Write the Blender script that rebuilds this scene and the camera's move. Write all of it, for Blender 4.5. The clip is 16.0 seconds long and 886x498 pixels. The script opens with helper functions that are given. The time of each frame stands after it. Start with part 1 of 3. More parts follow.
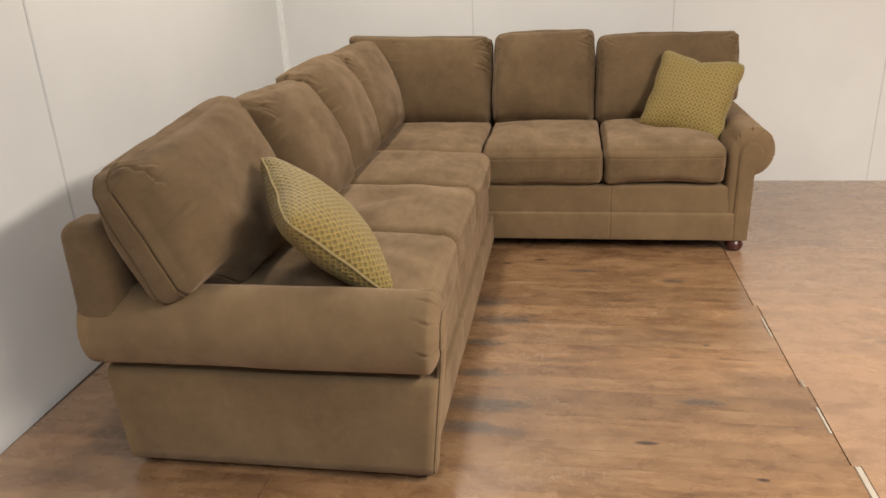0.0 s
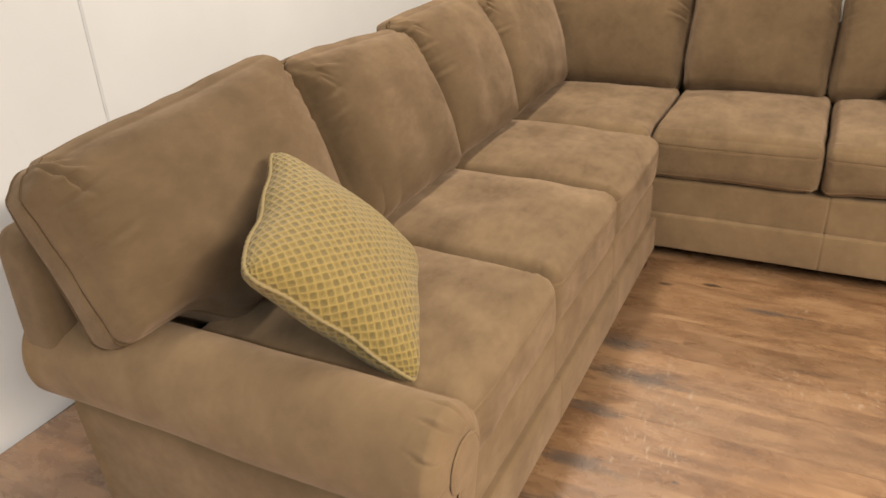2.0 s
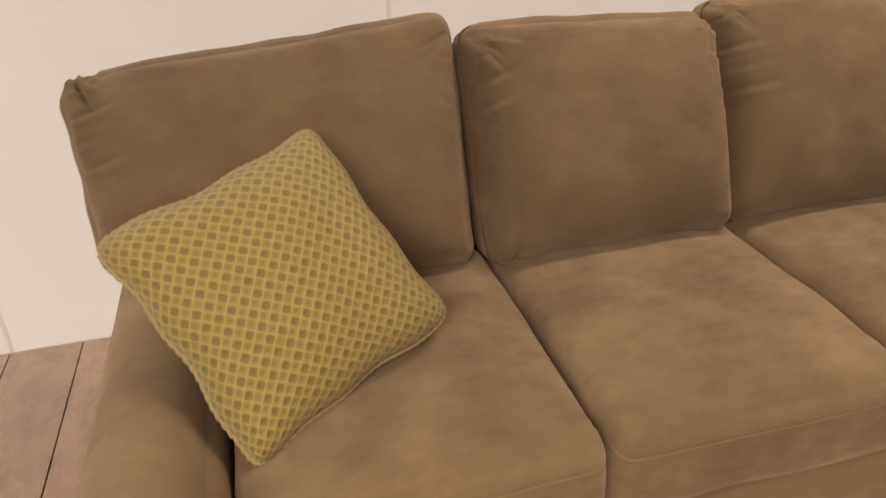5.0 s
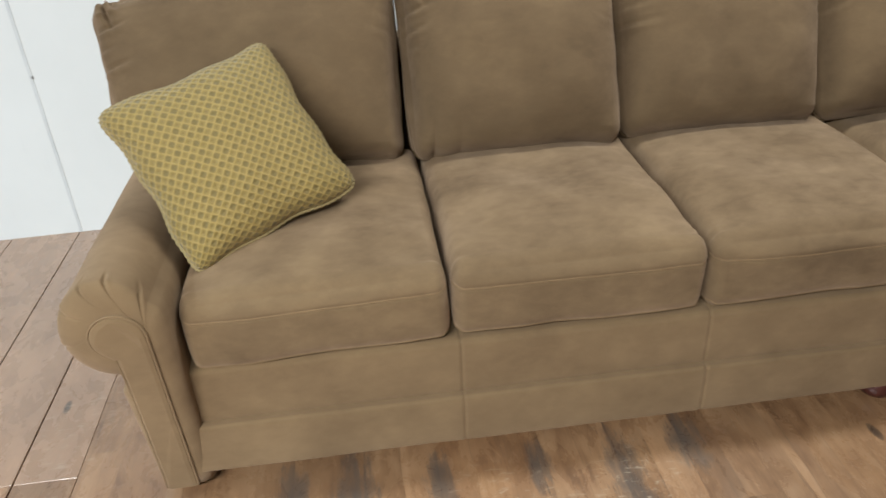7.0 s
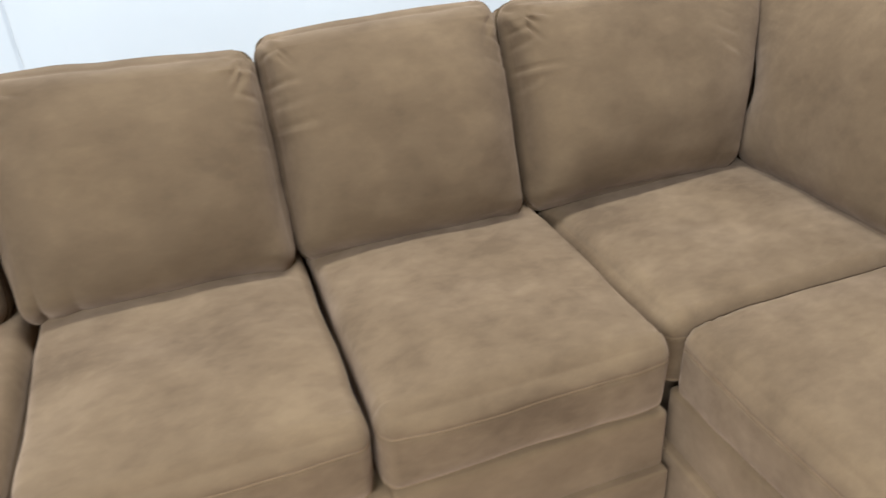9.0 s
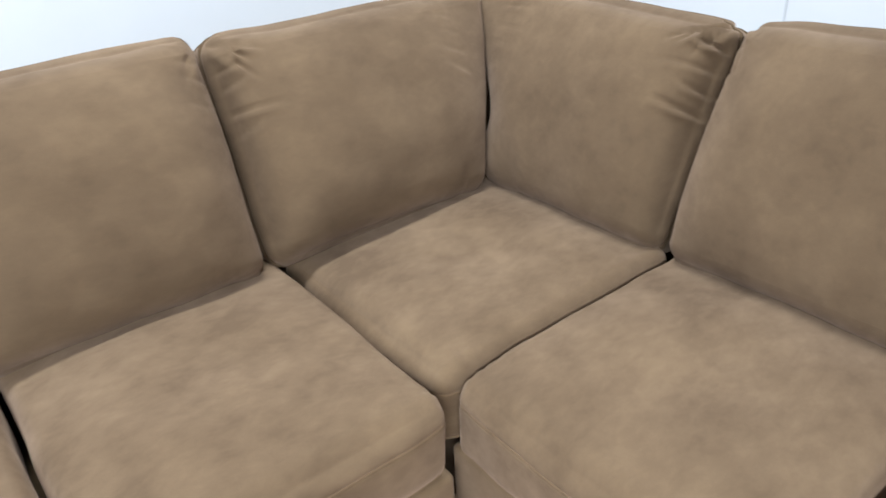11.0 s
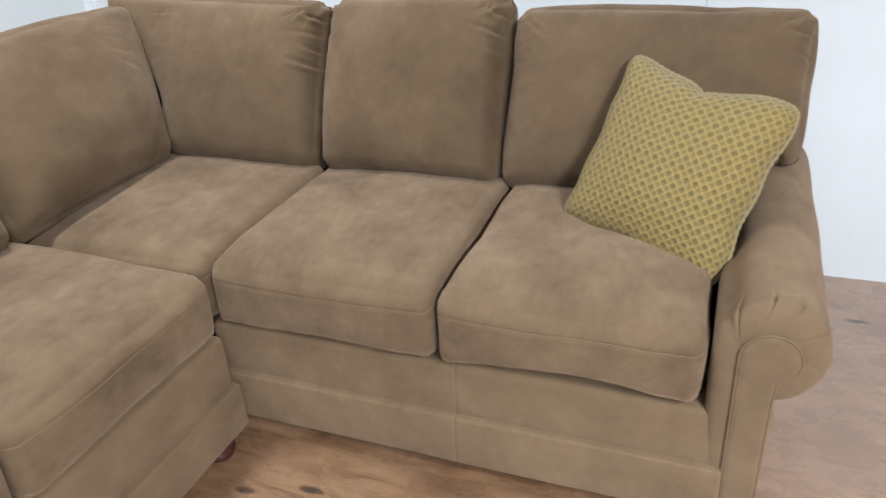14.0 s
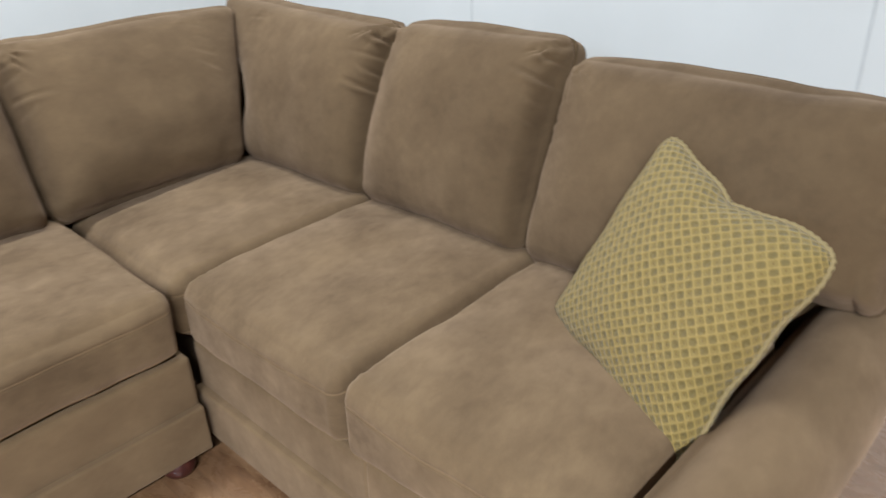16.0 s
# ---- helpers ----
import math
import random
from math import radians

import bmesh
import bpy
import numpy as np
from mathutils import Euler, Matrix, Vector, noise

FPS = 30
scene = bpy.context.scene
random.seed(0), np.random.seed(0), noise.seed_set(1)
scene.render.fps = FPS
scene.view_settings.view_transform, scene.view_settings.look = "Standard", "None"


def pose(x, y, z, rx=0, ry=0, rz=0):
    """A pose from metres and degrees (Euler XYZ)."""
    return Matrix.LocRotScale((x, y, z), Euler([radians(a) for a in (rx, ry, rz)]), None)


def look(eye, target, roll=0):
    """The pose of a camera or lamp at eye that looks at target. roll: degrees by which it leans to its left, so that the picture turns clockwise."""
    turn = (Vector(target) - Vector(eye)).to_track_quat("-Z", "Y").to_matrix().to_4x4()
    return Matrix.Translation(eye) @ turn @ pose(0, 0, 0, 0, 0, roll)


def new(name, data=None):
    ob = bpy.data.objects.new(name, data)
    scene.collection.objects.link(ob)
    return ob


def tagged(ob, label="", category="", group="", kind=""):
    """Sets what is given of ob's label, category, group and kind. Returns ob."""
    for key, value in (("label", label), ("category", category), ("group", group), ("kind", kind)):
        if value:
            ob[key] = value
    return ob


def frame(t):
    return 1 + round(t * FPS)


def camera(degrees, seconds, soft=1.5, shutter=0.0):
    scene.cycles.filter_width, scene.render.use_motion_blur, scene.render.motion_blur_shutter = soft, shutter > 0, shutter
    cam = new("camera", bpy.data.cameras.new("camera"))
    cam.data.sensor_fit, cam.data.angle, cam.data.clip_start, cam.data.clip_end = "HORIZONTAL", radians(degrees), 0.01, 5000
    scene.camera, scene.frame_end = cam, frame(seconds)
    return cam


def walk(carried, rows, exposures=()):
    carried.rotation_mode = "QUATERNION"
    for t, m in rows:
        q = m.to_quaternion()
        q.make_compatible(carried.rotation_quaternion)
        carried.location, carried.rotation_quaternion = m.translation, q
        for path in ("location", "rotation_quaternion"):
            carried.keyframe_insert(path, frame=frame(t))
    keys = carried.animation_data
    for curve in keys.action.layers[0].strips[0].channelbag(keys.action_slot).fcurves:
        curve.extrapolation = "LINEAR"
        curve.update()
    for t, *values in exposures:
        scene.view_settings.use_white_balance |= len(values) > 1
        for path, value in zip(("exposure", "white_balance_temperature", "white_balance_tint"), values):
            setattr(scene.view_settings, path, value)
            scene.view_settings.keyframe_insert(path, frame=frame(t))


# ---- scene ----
cam = camera(61.6, 16.0, shutter=0.35)
PATH = [
    (0, (0.827, 0.321, 1.385), (0.501, 2.16, 0.669), -2.8),
    (0.5, (0.856, 0.485, 1.363), (0.46, 2.291, 0.601), -2.5),
    (1, (0.934, 0.699, 1.368), (0.395, 2.446, 0.556), -2.1),
    (1.5, (0.934, 0.907, 1.35), (0.247, 2.583, 0.504), -2.3),
    (2, (0.952, 1.171, 1.361), (0.111, 2.764, 0.491), -2.8),
    (2.5, (1.003, 1.385, 1.36), (-0.017, 2.859, 0.473), -3.1),
    (3, (1.062, 1.602, 1.361), (-0.152, 2.926, 0.482), -3.2),
    (3.2, (1.061, 1.687, 1.348), (-0.227, 2.945, 0.478), -3.4),
    (5.3, (1.282, 2.279, 1.288), (-0.433, 2.633, 0.321), -0.9),
    (5.5, (1.351, 2.293, 1.309), (-0.358, 2.601, 0.318), -0.5),
    (6, (1.5, 2.344, 1.298), (-0.223, 2.558, 0.306), -1.1),
    (6.5, (1.641, 2.436, 1.289), (-0.085, 2.619, 0.295), -1.7),
    (7, (1.726, 2.55, 1.325), (0.011, 2.735, 0.313), -2.7),
    (7.5, (1.699, 2.648, 1.31), (-0.011, 2.947, 0.317), -3.5),
    (8, (1.583, 2.786, 1.321), (-0.104, 3.187, 0.325), -4.2),
    (8.5, (1.479, 2.915, 1.338), (-0.196, 3.392, 0.355), -4.2),
    (9, (1.374, 3.096, 1.361), (-0.283, 3.648, 0.385), -3.2),
    (9.5, (1.305, 3.228, 1.358), (-0.323, 3.862, 0.386), -2.9),
    (9.7, (1.261, 3.28, 1.348), (-0.351, 3.966, 0.382), -3.0),
    (11.8, (1.214, 3.196, 1.33), (0.03, 4.473, 0.348), -2.8),
    (12, (1.245, 3.152, 1.324), (0.114, 4.473, 0.336), -3.1),
    (12.5, (1.276, 3.015, 1.334), (0.303, 4.442, 0.326), -3.6),
    (13, (1.318, 2.85, 1.342), (0.486, 4.37, 0.344), -4.0),
    (13.5, (1.432, 2.731, 1.335), (0.696, 4.326, 0.378), -3.8),
    (14, (1.562, 2.644, 1.346), (0.878, 4.279, 0.42), -3.9),
    (14.5, (1.648, 2.605, 1.338), (0.97, 4.25, 0.425), -3.8),
    (15, (1.714, 2.733, 1.323), (0.984, 4.353, 0.404), -3.2),
    (15.5, (1.81, 2.986, 1.349), (0.926, 4.525, 0.427), -2.2),
    (16, (1.944, 3.227, 1.36), (0.697, 4.501, 0.455), -2.4),
]
EXPOSURES = [
    (0.0, -0.22, 7050, 12), (1.5, 0.16, 7200, 13), (2.5, 0.14, 7300, 13), (5.0, -0.20, 7800, 21), (6.0, -0.24, 7350, 18), (6.4, -0.06, 6500, 8),
    (7.0, 0.11, 5800, 2), (8.5, 0.51, 5350, 4), (9.7, 0.42, 5350, 6), (12.0, 0.66, 5200, 7), (13.0, 0.58, 5300, 7), (14.0, 0.33, 5400, 7), (15.0, 0.15, 5350, 7), (16.0, 0.20, 5550, 5),
]
walk(cam, [(t, look(eye, target, roll)) for t, eye, target, roll in PATH], EXPOSURES)

# ---- light ----
world = bpy.data.worlds.new("room_world")
scene.world = world
world.use_nodes = True
world.node_tree.nodes["Background"].inputs[0].default_value = (0.9, 0.95, 1.0, 1)
world.node_tree.nodes["Background"].inputs[1].default_value = 0.01


def area_lamp(name, x, y, z, sx, sy, watts, colour):
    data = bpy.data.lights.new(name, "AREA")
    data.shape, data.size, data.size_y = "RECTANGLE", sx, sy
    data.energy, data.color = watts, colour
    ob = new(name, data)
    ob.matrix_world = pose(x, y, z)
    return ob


# unseen lamps: long and cross are placed by the sofa's shadows on the walls
area_lamp("ceiling_light_long", 3.3, 1.05, 2.72, 0.14, 2.6, 362, (1.0, 0.95, 0.88))
# added fill that brightens the corner seat and the left wall
area_lamp("ceiling_light_corner", 0.10, 3.7, 2.72, 0.2, 1.4, 49, (1.0, 0.96, 0.90))
area_lamp("ceiling_light_cross", 1.3, -0.7, 2.72, 2.4, 0.14, 82, (0.78, 0.88, 1.0))
# added cool fill from behind, with no known lamp there
area_lamp("ceiling_light_rear", 3.6, -1.6, 2.72, 0.25, 2.4, 60, (0.72, 0.86, 1.0))


# ---- materials ----
def material(name):
    m = bpy.data.materials.new(name)
    m.use_nodes = True
    nt = m.node_tree
    return m, nt, nt.nodes["Principled BSDF"]


def noise_node(nt, coords, scale, detail=4.0, rough=0.55, distortion=0.0):
    n = nt.nodes.new("ShaderNodeTexNoise")
    n.inputs["Scale"].default_value = scale
    n.inputs["Detail"].default_value = detail
    n.inputs["Roughness"].default_value = rough
    n.inputs["Distortion"].default_value = distortion
    nt.links.new(coords, n.inputs["Vector"])
    return n.outputs["Fac"]


def ramp(nt, fac, stops):
    n = nt.nodes.new("ShaderNodeValToRGB")
    e = n.color_ramp.elements
    while len(e) < len(stops):
        e.new(0.5)
    for el, (pos, col) in zip(e, stops):
        el.position = pos
        el.color = (*col, 1) if len(col) == 3 else col
    nt.links.new(fac, n.inputs["Fac"])
    return n.outputs["Color"]


def mix(nt, fac, a, b, mode="MIX"):
    n = nt.nodes.new("ShaderNodeMix")
    n.data_type, n.blend_type = "RGBA", mode
    for value, sock in ((fac, n.inputs[0]), (a, n.inputs[6]), (b, n.inputs[7])):
        if isinstance(value, (int, float)):
            sock.default_value = value
        elif isinstance(value, tuple):
            sock.default_value = (*value, 1)
        else:
            nt.links.new(value, sock)
    return n.outputs[2]


def math_node(nt, op, a, b=None, c=None):
    n = nt.nodes.new("ShaderNodeMath")
    n.operation = op
    for value, sock in zip((a, b, c), n.inputs):
        if value is None:
            continue
        if isinstance(value, (int, float)):
            sock.default_value = value
        else:
            nt.links.new(value, sock)
    return n.outputs[0]


def bump(nt, bsdf, height, strength, distance):
    n = nt.nodes.new("ShaderNodeBump")
    n.inputs["Strength"].default_value = strength
    n.inputs["Distance"].default_value = distance
    nt.links.new(height, n.inputs["Height"])
    nt.links.new(n.outputs["Normal"], bsdf.inputs["Normal"])
    return n


def world_coords(nt):
    return nt.nodes.new("ShaderNodeNewGeometry").outputs["Position"]


def object_coords(nt):
    return nt.nodes.new("ShaderNodeTexCoord").outputs["Object"]


def mapped(nt, coords, scale=(1, 1, 1), rot=(0, 0, 0)):
    n = nt.nodes.new("ShaderNodeMapping")
    n.inputs["Scale"].default_value = scale
    n.inputs["Rotation"].default_value = rot
    nt.links.new(coords, n.inputs["Vector"])
    return n.outputs["Vector"]


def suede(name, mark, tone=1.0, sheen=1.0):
    """mark: how far the brushed nap shows as lighter and darker patches; tone: base colour gain that puts light or
    shade into the cloth.
    """
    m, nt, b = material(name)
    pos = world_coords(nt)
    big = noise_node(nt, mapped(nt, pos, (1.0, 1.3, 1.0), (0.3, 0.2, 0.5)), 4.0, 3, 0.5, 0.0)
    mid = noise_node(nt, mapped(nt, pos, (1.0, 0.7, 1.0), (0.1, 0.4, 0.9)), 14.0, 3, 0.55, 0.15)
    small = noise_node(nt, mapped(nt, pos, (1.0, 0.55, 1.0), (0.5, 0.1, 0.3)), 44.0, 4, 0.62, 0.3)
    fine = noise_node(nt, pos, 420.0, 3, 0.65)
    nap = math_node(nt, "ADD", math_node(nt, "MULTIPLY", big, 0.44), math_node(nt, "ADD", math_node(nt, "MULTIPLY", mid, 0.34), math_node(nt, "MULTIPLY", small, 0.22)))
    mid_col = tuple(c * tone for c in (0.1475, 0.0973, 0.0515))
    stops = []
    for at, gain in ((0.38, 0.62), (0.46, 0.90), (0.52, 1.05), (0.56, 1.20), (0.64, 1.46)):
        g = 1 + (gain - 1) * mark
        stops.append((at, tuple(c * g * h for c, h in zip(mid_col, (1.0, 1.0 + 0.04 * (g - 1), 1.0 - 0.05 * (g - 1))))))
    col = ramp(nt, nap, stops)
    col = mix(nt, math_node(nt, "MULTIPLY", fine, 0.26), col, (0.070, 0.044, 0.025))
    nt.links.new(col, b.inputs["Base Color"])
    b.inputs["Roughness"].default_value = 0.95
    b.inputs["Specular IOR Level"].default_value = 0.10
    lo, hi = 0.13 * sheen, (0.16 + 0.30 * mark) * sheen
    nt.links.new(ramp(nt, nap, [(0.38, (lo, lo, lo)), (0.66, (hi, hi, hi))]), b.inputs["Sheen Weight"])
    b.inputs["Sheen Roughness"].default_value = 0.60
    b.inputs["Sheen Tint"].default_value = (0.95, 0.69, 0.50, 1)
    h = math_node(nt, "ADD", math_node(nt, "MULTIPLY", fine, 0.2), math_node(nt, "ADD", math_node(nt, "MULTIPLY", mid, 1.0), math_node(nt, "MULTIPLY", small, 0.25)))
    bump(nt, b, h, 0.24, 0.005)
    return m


def dark_wood():
    m, nt, b = material("mahogany_stain")
    g = noise_node(nt, mapped(nt, object_coords(nt), (30, 30, 6)), 3.0, 4)
    nt.links.new(ramp(nt, g, [(0.3, (0.035, 0.010, 0.008)), (0.7, (0.075, 0.020, 0.014))]), b.inputs["Base Color"])
    b.inputs["Roughness"].default_value = 0.3
    return m


def wall_paint():
    m, nt, b = material("white_wall_panel")
    pos = world_coords(nt)
    big = noise_node(nt, pos, 1.3, 4, 0.6)
    fine = noise_node(nt, pos, 160.0, 3, 0.6)
    scuff = noise_node(nt, mapped(nt, pos, (3, 3, 0.8)), 6.0, 6, 0.7)
    col = ramp(nt, big, [(0.3, (0.65, 0.645, 0.63)), (0.7, (0.71, 0.706, 0.69))])
    col = mix(nt, ramp(nt, scuff, [(0.62, (0, 0, 0)), (0.80, (0.35, 0.35, 0.35))]), col, (0.60, 0.59, 0.58))
    nt.links.new(col, b.inputs["Base Color"])
    b.inputs["Roughness"].default_value = 0.55
    bump(nt, b, fine, 0.10, 0.002)
    return m


def plain(name, colour, rough=0.6, metal=0.0):
    m, nt, b = material(name)
    n = noise_node(nt, object_coords(nt), 14.0, 3)
    lo, hi = tuple(c * 0.94 for c in colour), tuple(min(1, c * 1.05) for c in colour)
    nt.links.new(ramp(nt, n, [(0.3, lo), (0.7, hi)]), b.inputs["Base Color"])
    b.inputs["Roughness"].default_value = rough
    b.inputs["Metallic"].default_value = metal
    return m


def ellipse(nt, sep, sx, sy, rx, ry):
    """Distance from an oval's middle, 1 at its rim."""
    ex = math_node(nt, "DIVIDE", math_node(nt, "SUBTRACT", sep.outputs[0], sx), rx)
    ey = math_node(nt, "DIVIDE", math_node(nt, "SUBTRACT", sep.outputs[1], sy), ry)
    return math_node(nt, "SQRT", math_node(nt, "ADD", math_node(nt, "MULTIPLY", ex, ex), math_node(nt, "MULTIPLY", ey, ey)))


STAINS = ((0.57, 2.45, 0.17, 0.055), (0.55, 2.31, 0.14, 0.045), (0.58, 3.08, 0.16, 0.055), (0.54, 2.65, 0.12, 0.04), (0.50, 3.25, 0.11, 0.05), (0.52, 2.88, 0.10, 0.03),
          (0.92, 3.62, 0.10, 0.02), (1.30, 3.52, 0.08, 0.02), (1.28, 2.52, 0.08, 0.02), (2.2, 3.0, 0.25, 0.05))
KNOTS = ((0.548, 3.70, 0.030, 0.012), (0.707, 3.750, 0.035, 0.012), (1.327, 3.888, 0.020, 0.009), (1.998, 4.887, 0.040, 0.012), (1.079, 2.279, 0.040, 0.010),
         (1.380, 2.137, 0.018, 0.008), (0.783, 2.675, 0.010, 0.006), (1.355, 2.917, 0.016, 0.008), (0.105, 1.70, 0.030, 0.010))
SCUFFS = ((1.12, 3.23, 0.22, 0.07), (0.66, 2.78, 0.16, 0.16), (0.62, 3.10, 0.14, 0.10), (0.20, 1.75, 0.22, 0.10), (1.95, 3.75, 0.20, 0.35), (0.75, 2.45, 0.15, 0.06),
          (0.85, 2.10, 0.20, 0.04), (0.72, 2.95, 0.10, 0.14), (-0.30, 1.85, 0.25, 0.10))


def floor_wood(name, tints, grey):
    """Printed wood planks, worn: four tints from dark to light; grey: how far they turn pale, by wear and painted-in
    wall reflection.
    """
    m, nt, b = material(name)
    pos = world_coords(nt)
    info = nt.nodes.new("ShaderNodeObjectInfo")
    rnd = info.outputs["Random"]
    sep = nt.nodes.new("ShaderNodeSeparateXYZ")
    nt.links.new(pos, sep.inputs[0])
    # narrow strips along each plank, each of its own tone, with wandering edges
    sway = noise_node(nt, mapped(nt, pos, (1.2, 0.2, 1)), 2.0, 2, 0.5)
    across = math_node(nt, "ADD", math_node(nt, "MULTIPLY", sep.outputs[1], 12.0), math_node(nt, "MULTIPLY", sway, 0.5))
    row = math_node(nt, "FLOOR", across)
    seg = math_node(nt, "FLOOR", math_node(nt, "ADD", math_node(nt, "MULTIPLY", sep.outputs[0], 0.9), math_node(nt, "MULTIPLY", math_node(nt, "SINE", math_node(nt, "MULTIPLY", row, 12.99)), 7.0)))
    cell = nt.nodes.new("ShaderNodeCombineXYZ")
    nt.links.new(row, cell.inputs[0]), nt.links.new(seg, cell.inputs[1])
    white = nt.nodes.new("ShaderNodeTexWhiteNoise")
    white.noise_dimensions = "2D"
    nt.links.new(cell.outputs[0], white.inputs["Vector"])
    # each strip has its own piece of grain
    shift = nt.nodes.new("ShaderNodeCombineXYZ")
    nt.links.new(math_node(nt, "ADD", math_node(nt, "MULTIPLY", rnd, 37.0), math_node(nt, "MULTIPLY", white.outputs["Value"], 19.0)), shift.inputs[0])
    nt.links.new(math_node(nt, "MULTIPLY", rnd, 91.0), shift.inputs[2])
    add = nt.nodes.new("ShaderNodeVectorMath")
    nt.links.new(pos, add.inputs[0]), nt.links.new(shift.outputs[0], add.inputs[1])
    p = add.outputs[0]
    cloud = noise_node(nt, mapped(nt, p, (2.2, 6.0, 1)), 1.7, 5, 0.62, 0.7)
    grain = noise_node(nt, mapped(nt, p, (1.6, 40, 1)), 2.4, 5, 0.65, 0.5)
    fleck = noise_node(nt, mapped(nt, p, (9, 60, 1)), 2.4, 5, 0.7, 0.4)
    dirt = noise_node(nt, mapped(nt, pos, (1, 1.6, 1)), 7.5, 6, 0.72, 0.4)
    tone = math_node(nt, "ADD", math_node(nt, "MULTIPLY", cloud, 0.46), math_node(nt, "ADD", math_node(nt, "MULTIPLY", grain, 0.18), math_node(nt, "ADD", math_node(nt, "MULTIPLY", fleck, 0.16), math_node(nt, "MULTIPLY", dirt, 0.20))))
    col = ramp(nt, tone, list(zip((0.36, 0.45, 0.53, 0.66), tints)))
    col = mix(nt, ramp(nt, grain, [(0.60, (0, 0, 0)), (0.68, (0.45, 0.45, 0.45))]), col, tuple(c * 0.55 for c in tints[1]))
    col = mix(nt, ramp(nt, fleck, [(0.62, (0, 0, 0)), (0.70, (0.40, 0.40, 0.40))]), col, tints[0])
    col = mix(nt, 1.0, col, ramp(nt, white.outputs["Value"], [(0.0, (0.86, 0.84, 0.82)), (0.5, (1.0, 1.0, 1.0)), (1.0, (1.10, 1.09, 1.08))]), "MULTIPLY")
    col = mix(nt, 1.0, col, ramp(nt, rnd, [(0.0, (0.86, 0.84, 0.83)), (0.5, (1.0, 1.0, 1.0)), (1.0, (1.10, 1.06, 1.02))]), "MULTIPLY")
    patch = noise_node(nt, mapped(nt, pos, (1.0, 2.4, 1)), 2.0, 5, 0.62, 0.8)
    col = mix(nt, ramp(nt, patch, [(0.50, (0, 0, 0)), (0.66, (0.60, 0.60, 0.60))]), col, tuple(0.5 * (a + c) * 0.9 for a, c in zip(tints[0], tints[1])))
    # thin dark lines where strips meet, broken up
    line = math_node(nt, "ABSOLUTE", math_node(nt, "SUBTRACT", math_node(nt, "FRACT", across), 0.5))
    line = math_node(nt, "MULTIPLY", ramp(nt, line, [(0.470, (0, 0, 0)), (0.492, (0.30, 0.30, 0.30))]), ramp(nt, dirt, [(0.45, (0.1, 0.1, 0.1)), (0.60, (1, 1, 1))]))
    col = mix(nt, line, col, tuple(c * 0.4 for c in tints[0]))
    # pale wear, with the white walls' reflection painted in
    col = mix(nt, math_node(nt, "MULTIPLY", ramp(nt, dirt, [(0.35, (0.55, 0.55, 0.55)), (0.65, (1, 1, 1))]), grey), col, (0.40, 0.252, 0.166))
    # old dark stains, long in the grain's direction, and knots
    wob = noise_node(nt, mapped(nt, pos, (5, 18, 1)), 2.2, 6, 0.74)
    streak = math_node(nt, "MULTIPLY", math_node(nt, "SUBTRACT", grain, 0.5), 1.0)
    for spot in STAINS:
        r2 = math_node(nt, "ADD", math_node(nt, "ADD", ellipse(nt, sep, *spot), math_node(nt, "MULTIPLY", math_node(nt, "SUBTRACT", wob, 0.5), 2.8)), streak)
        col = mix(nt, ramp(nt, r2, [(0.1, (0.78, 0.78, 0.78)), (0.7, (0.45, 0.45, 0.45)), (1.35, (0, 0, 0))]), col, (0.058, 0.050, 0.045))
    for spot in KNOTS:
        r2 = math_node(nt, "ADD", ellipse(nt, sep, *spot), math_node(nt, "MULTIPLY", math_node(nt, "SUBTRACT", wob, 0.5), 1.2))
        col = mix(nt, ramp(nt, r2, [(0.3, (0.95, 0.95, 0.95)), (0.9, (0.6, 0.6, 0.6)), (1.7, (0, 0, 0))]), col, (0.040, 0.024, 0.016))
    # pale scuffs: short strokes, in patches
    zone = None
    for spot in SCUFFS:
        inside = math_node(nt, "SUBTRACT", 1.3, ellipse(nt, sep, *spot))
        zone = inside if zone is None else math_node(nt, "MAXIMUM", zone, inside)
    zone = ramp(nt, zone, [(0.0, (0, 0, 0)), (0.6, (0.34, 0.34, 0.34))])
    stroke = noise_node(nt, mapped(nt, pos, (70, 16, 1), (0, 0, 0.45)), 1.5, 3, 0.6, 0.4)
    chip = noise_node(nt, mapped(nt, pos, (24, 50, 1), (0, 0, 0.2)), 1.6, 4, 0.7, 0.8)
    where = noise_node(nt, mapped(nt, pos, (1, 2, 1)), 3.3, 3)
    marks = math_node(nt, "MAXIMUM", ramp(nt, stroke, [(0.60, (0, 0, 0)), (0.66, (1, 1, 1))]), ramp(nt, chip, [(0.62, (0, 0, 0)), (0.68, (0.8, 0.8, 0.8))]))
    scuff = math_node(nt, "MULTIPLY", marks, math_node(nt, "MAXIMUM", zone, ramp(nt, where, [(0.60, (0, 0, 0)), (0.70, (0.35, 0.35, 0.35))])))
    col = mix(nt, scuff, col, (0.52, 0.43, 0.32))
    nt.links.new(col, b.inputs["Base Color"])
    nt.links.new(ramp(nt, patch, [(0.3, (0.26, 0.26, 0.26)), (0.7, (0.46, 0.46, 0.46))]), b.inputs["Roughness"])
    b.inputs["Coat Weight"].default_value = 0.9
    b.inputs["Coat IOR"].default_value = 1.6
    nt.links.new(ramp(nt, dirt, [(0.35, (0.20, 0.20, 0.20)), (0.65, (0.36, 0.36, 0.36))]), b.inputs["Coat Roughness"])
    bump(nt, b, math_node(nt, "SUBTRACT", tone, math_node(nt, "MULTIPLY", line, 0.5)), 0.16, 0.002)
    return m


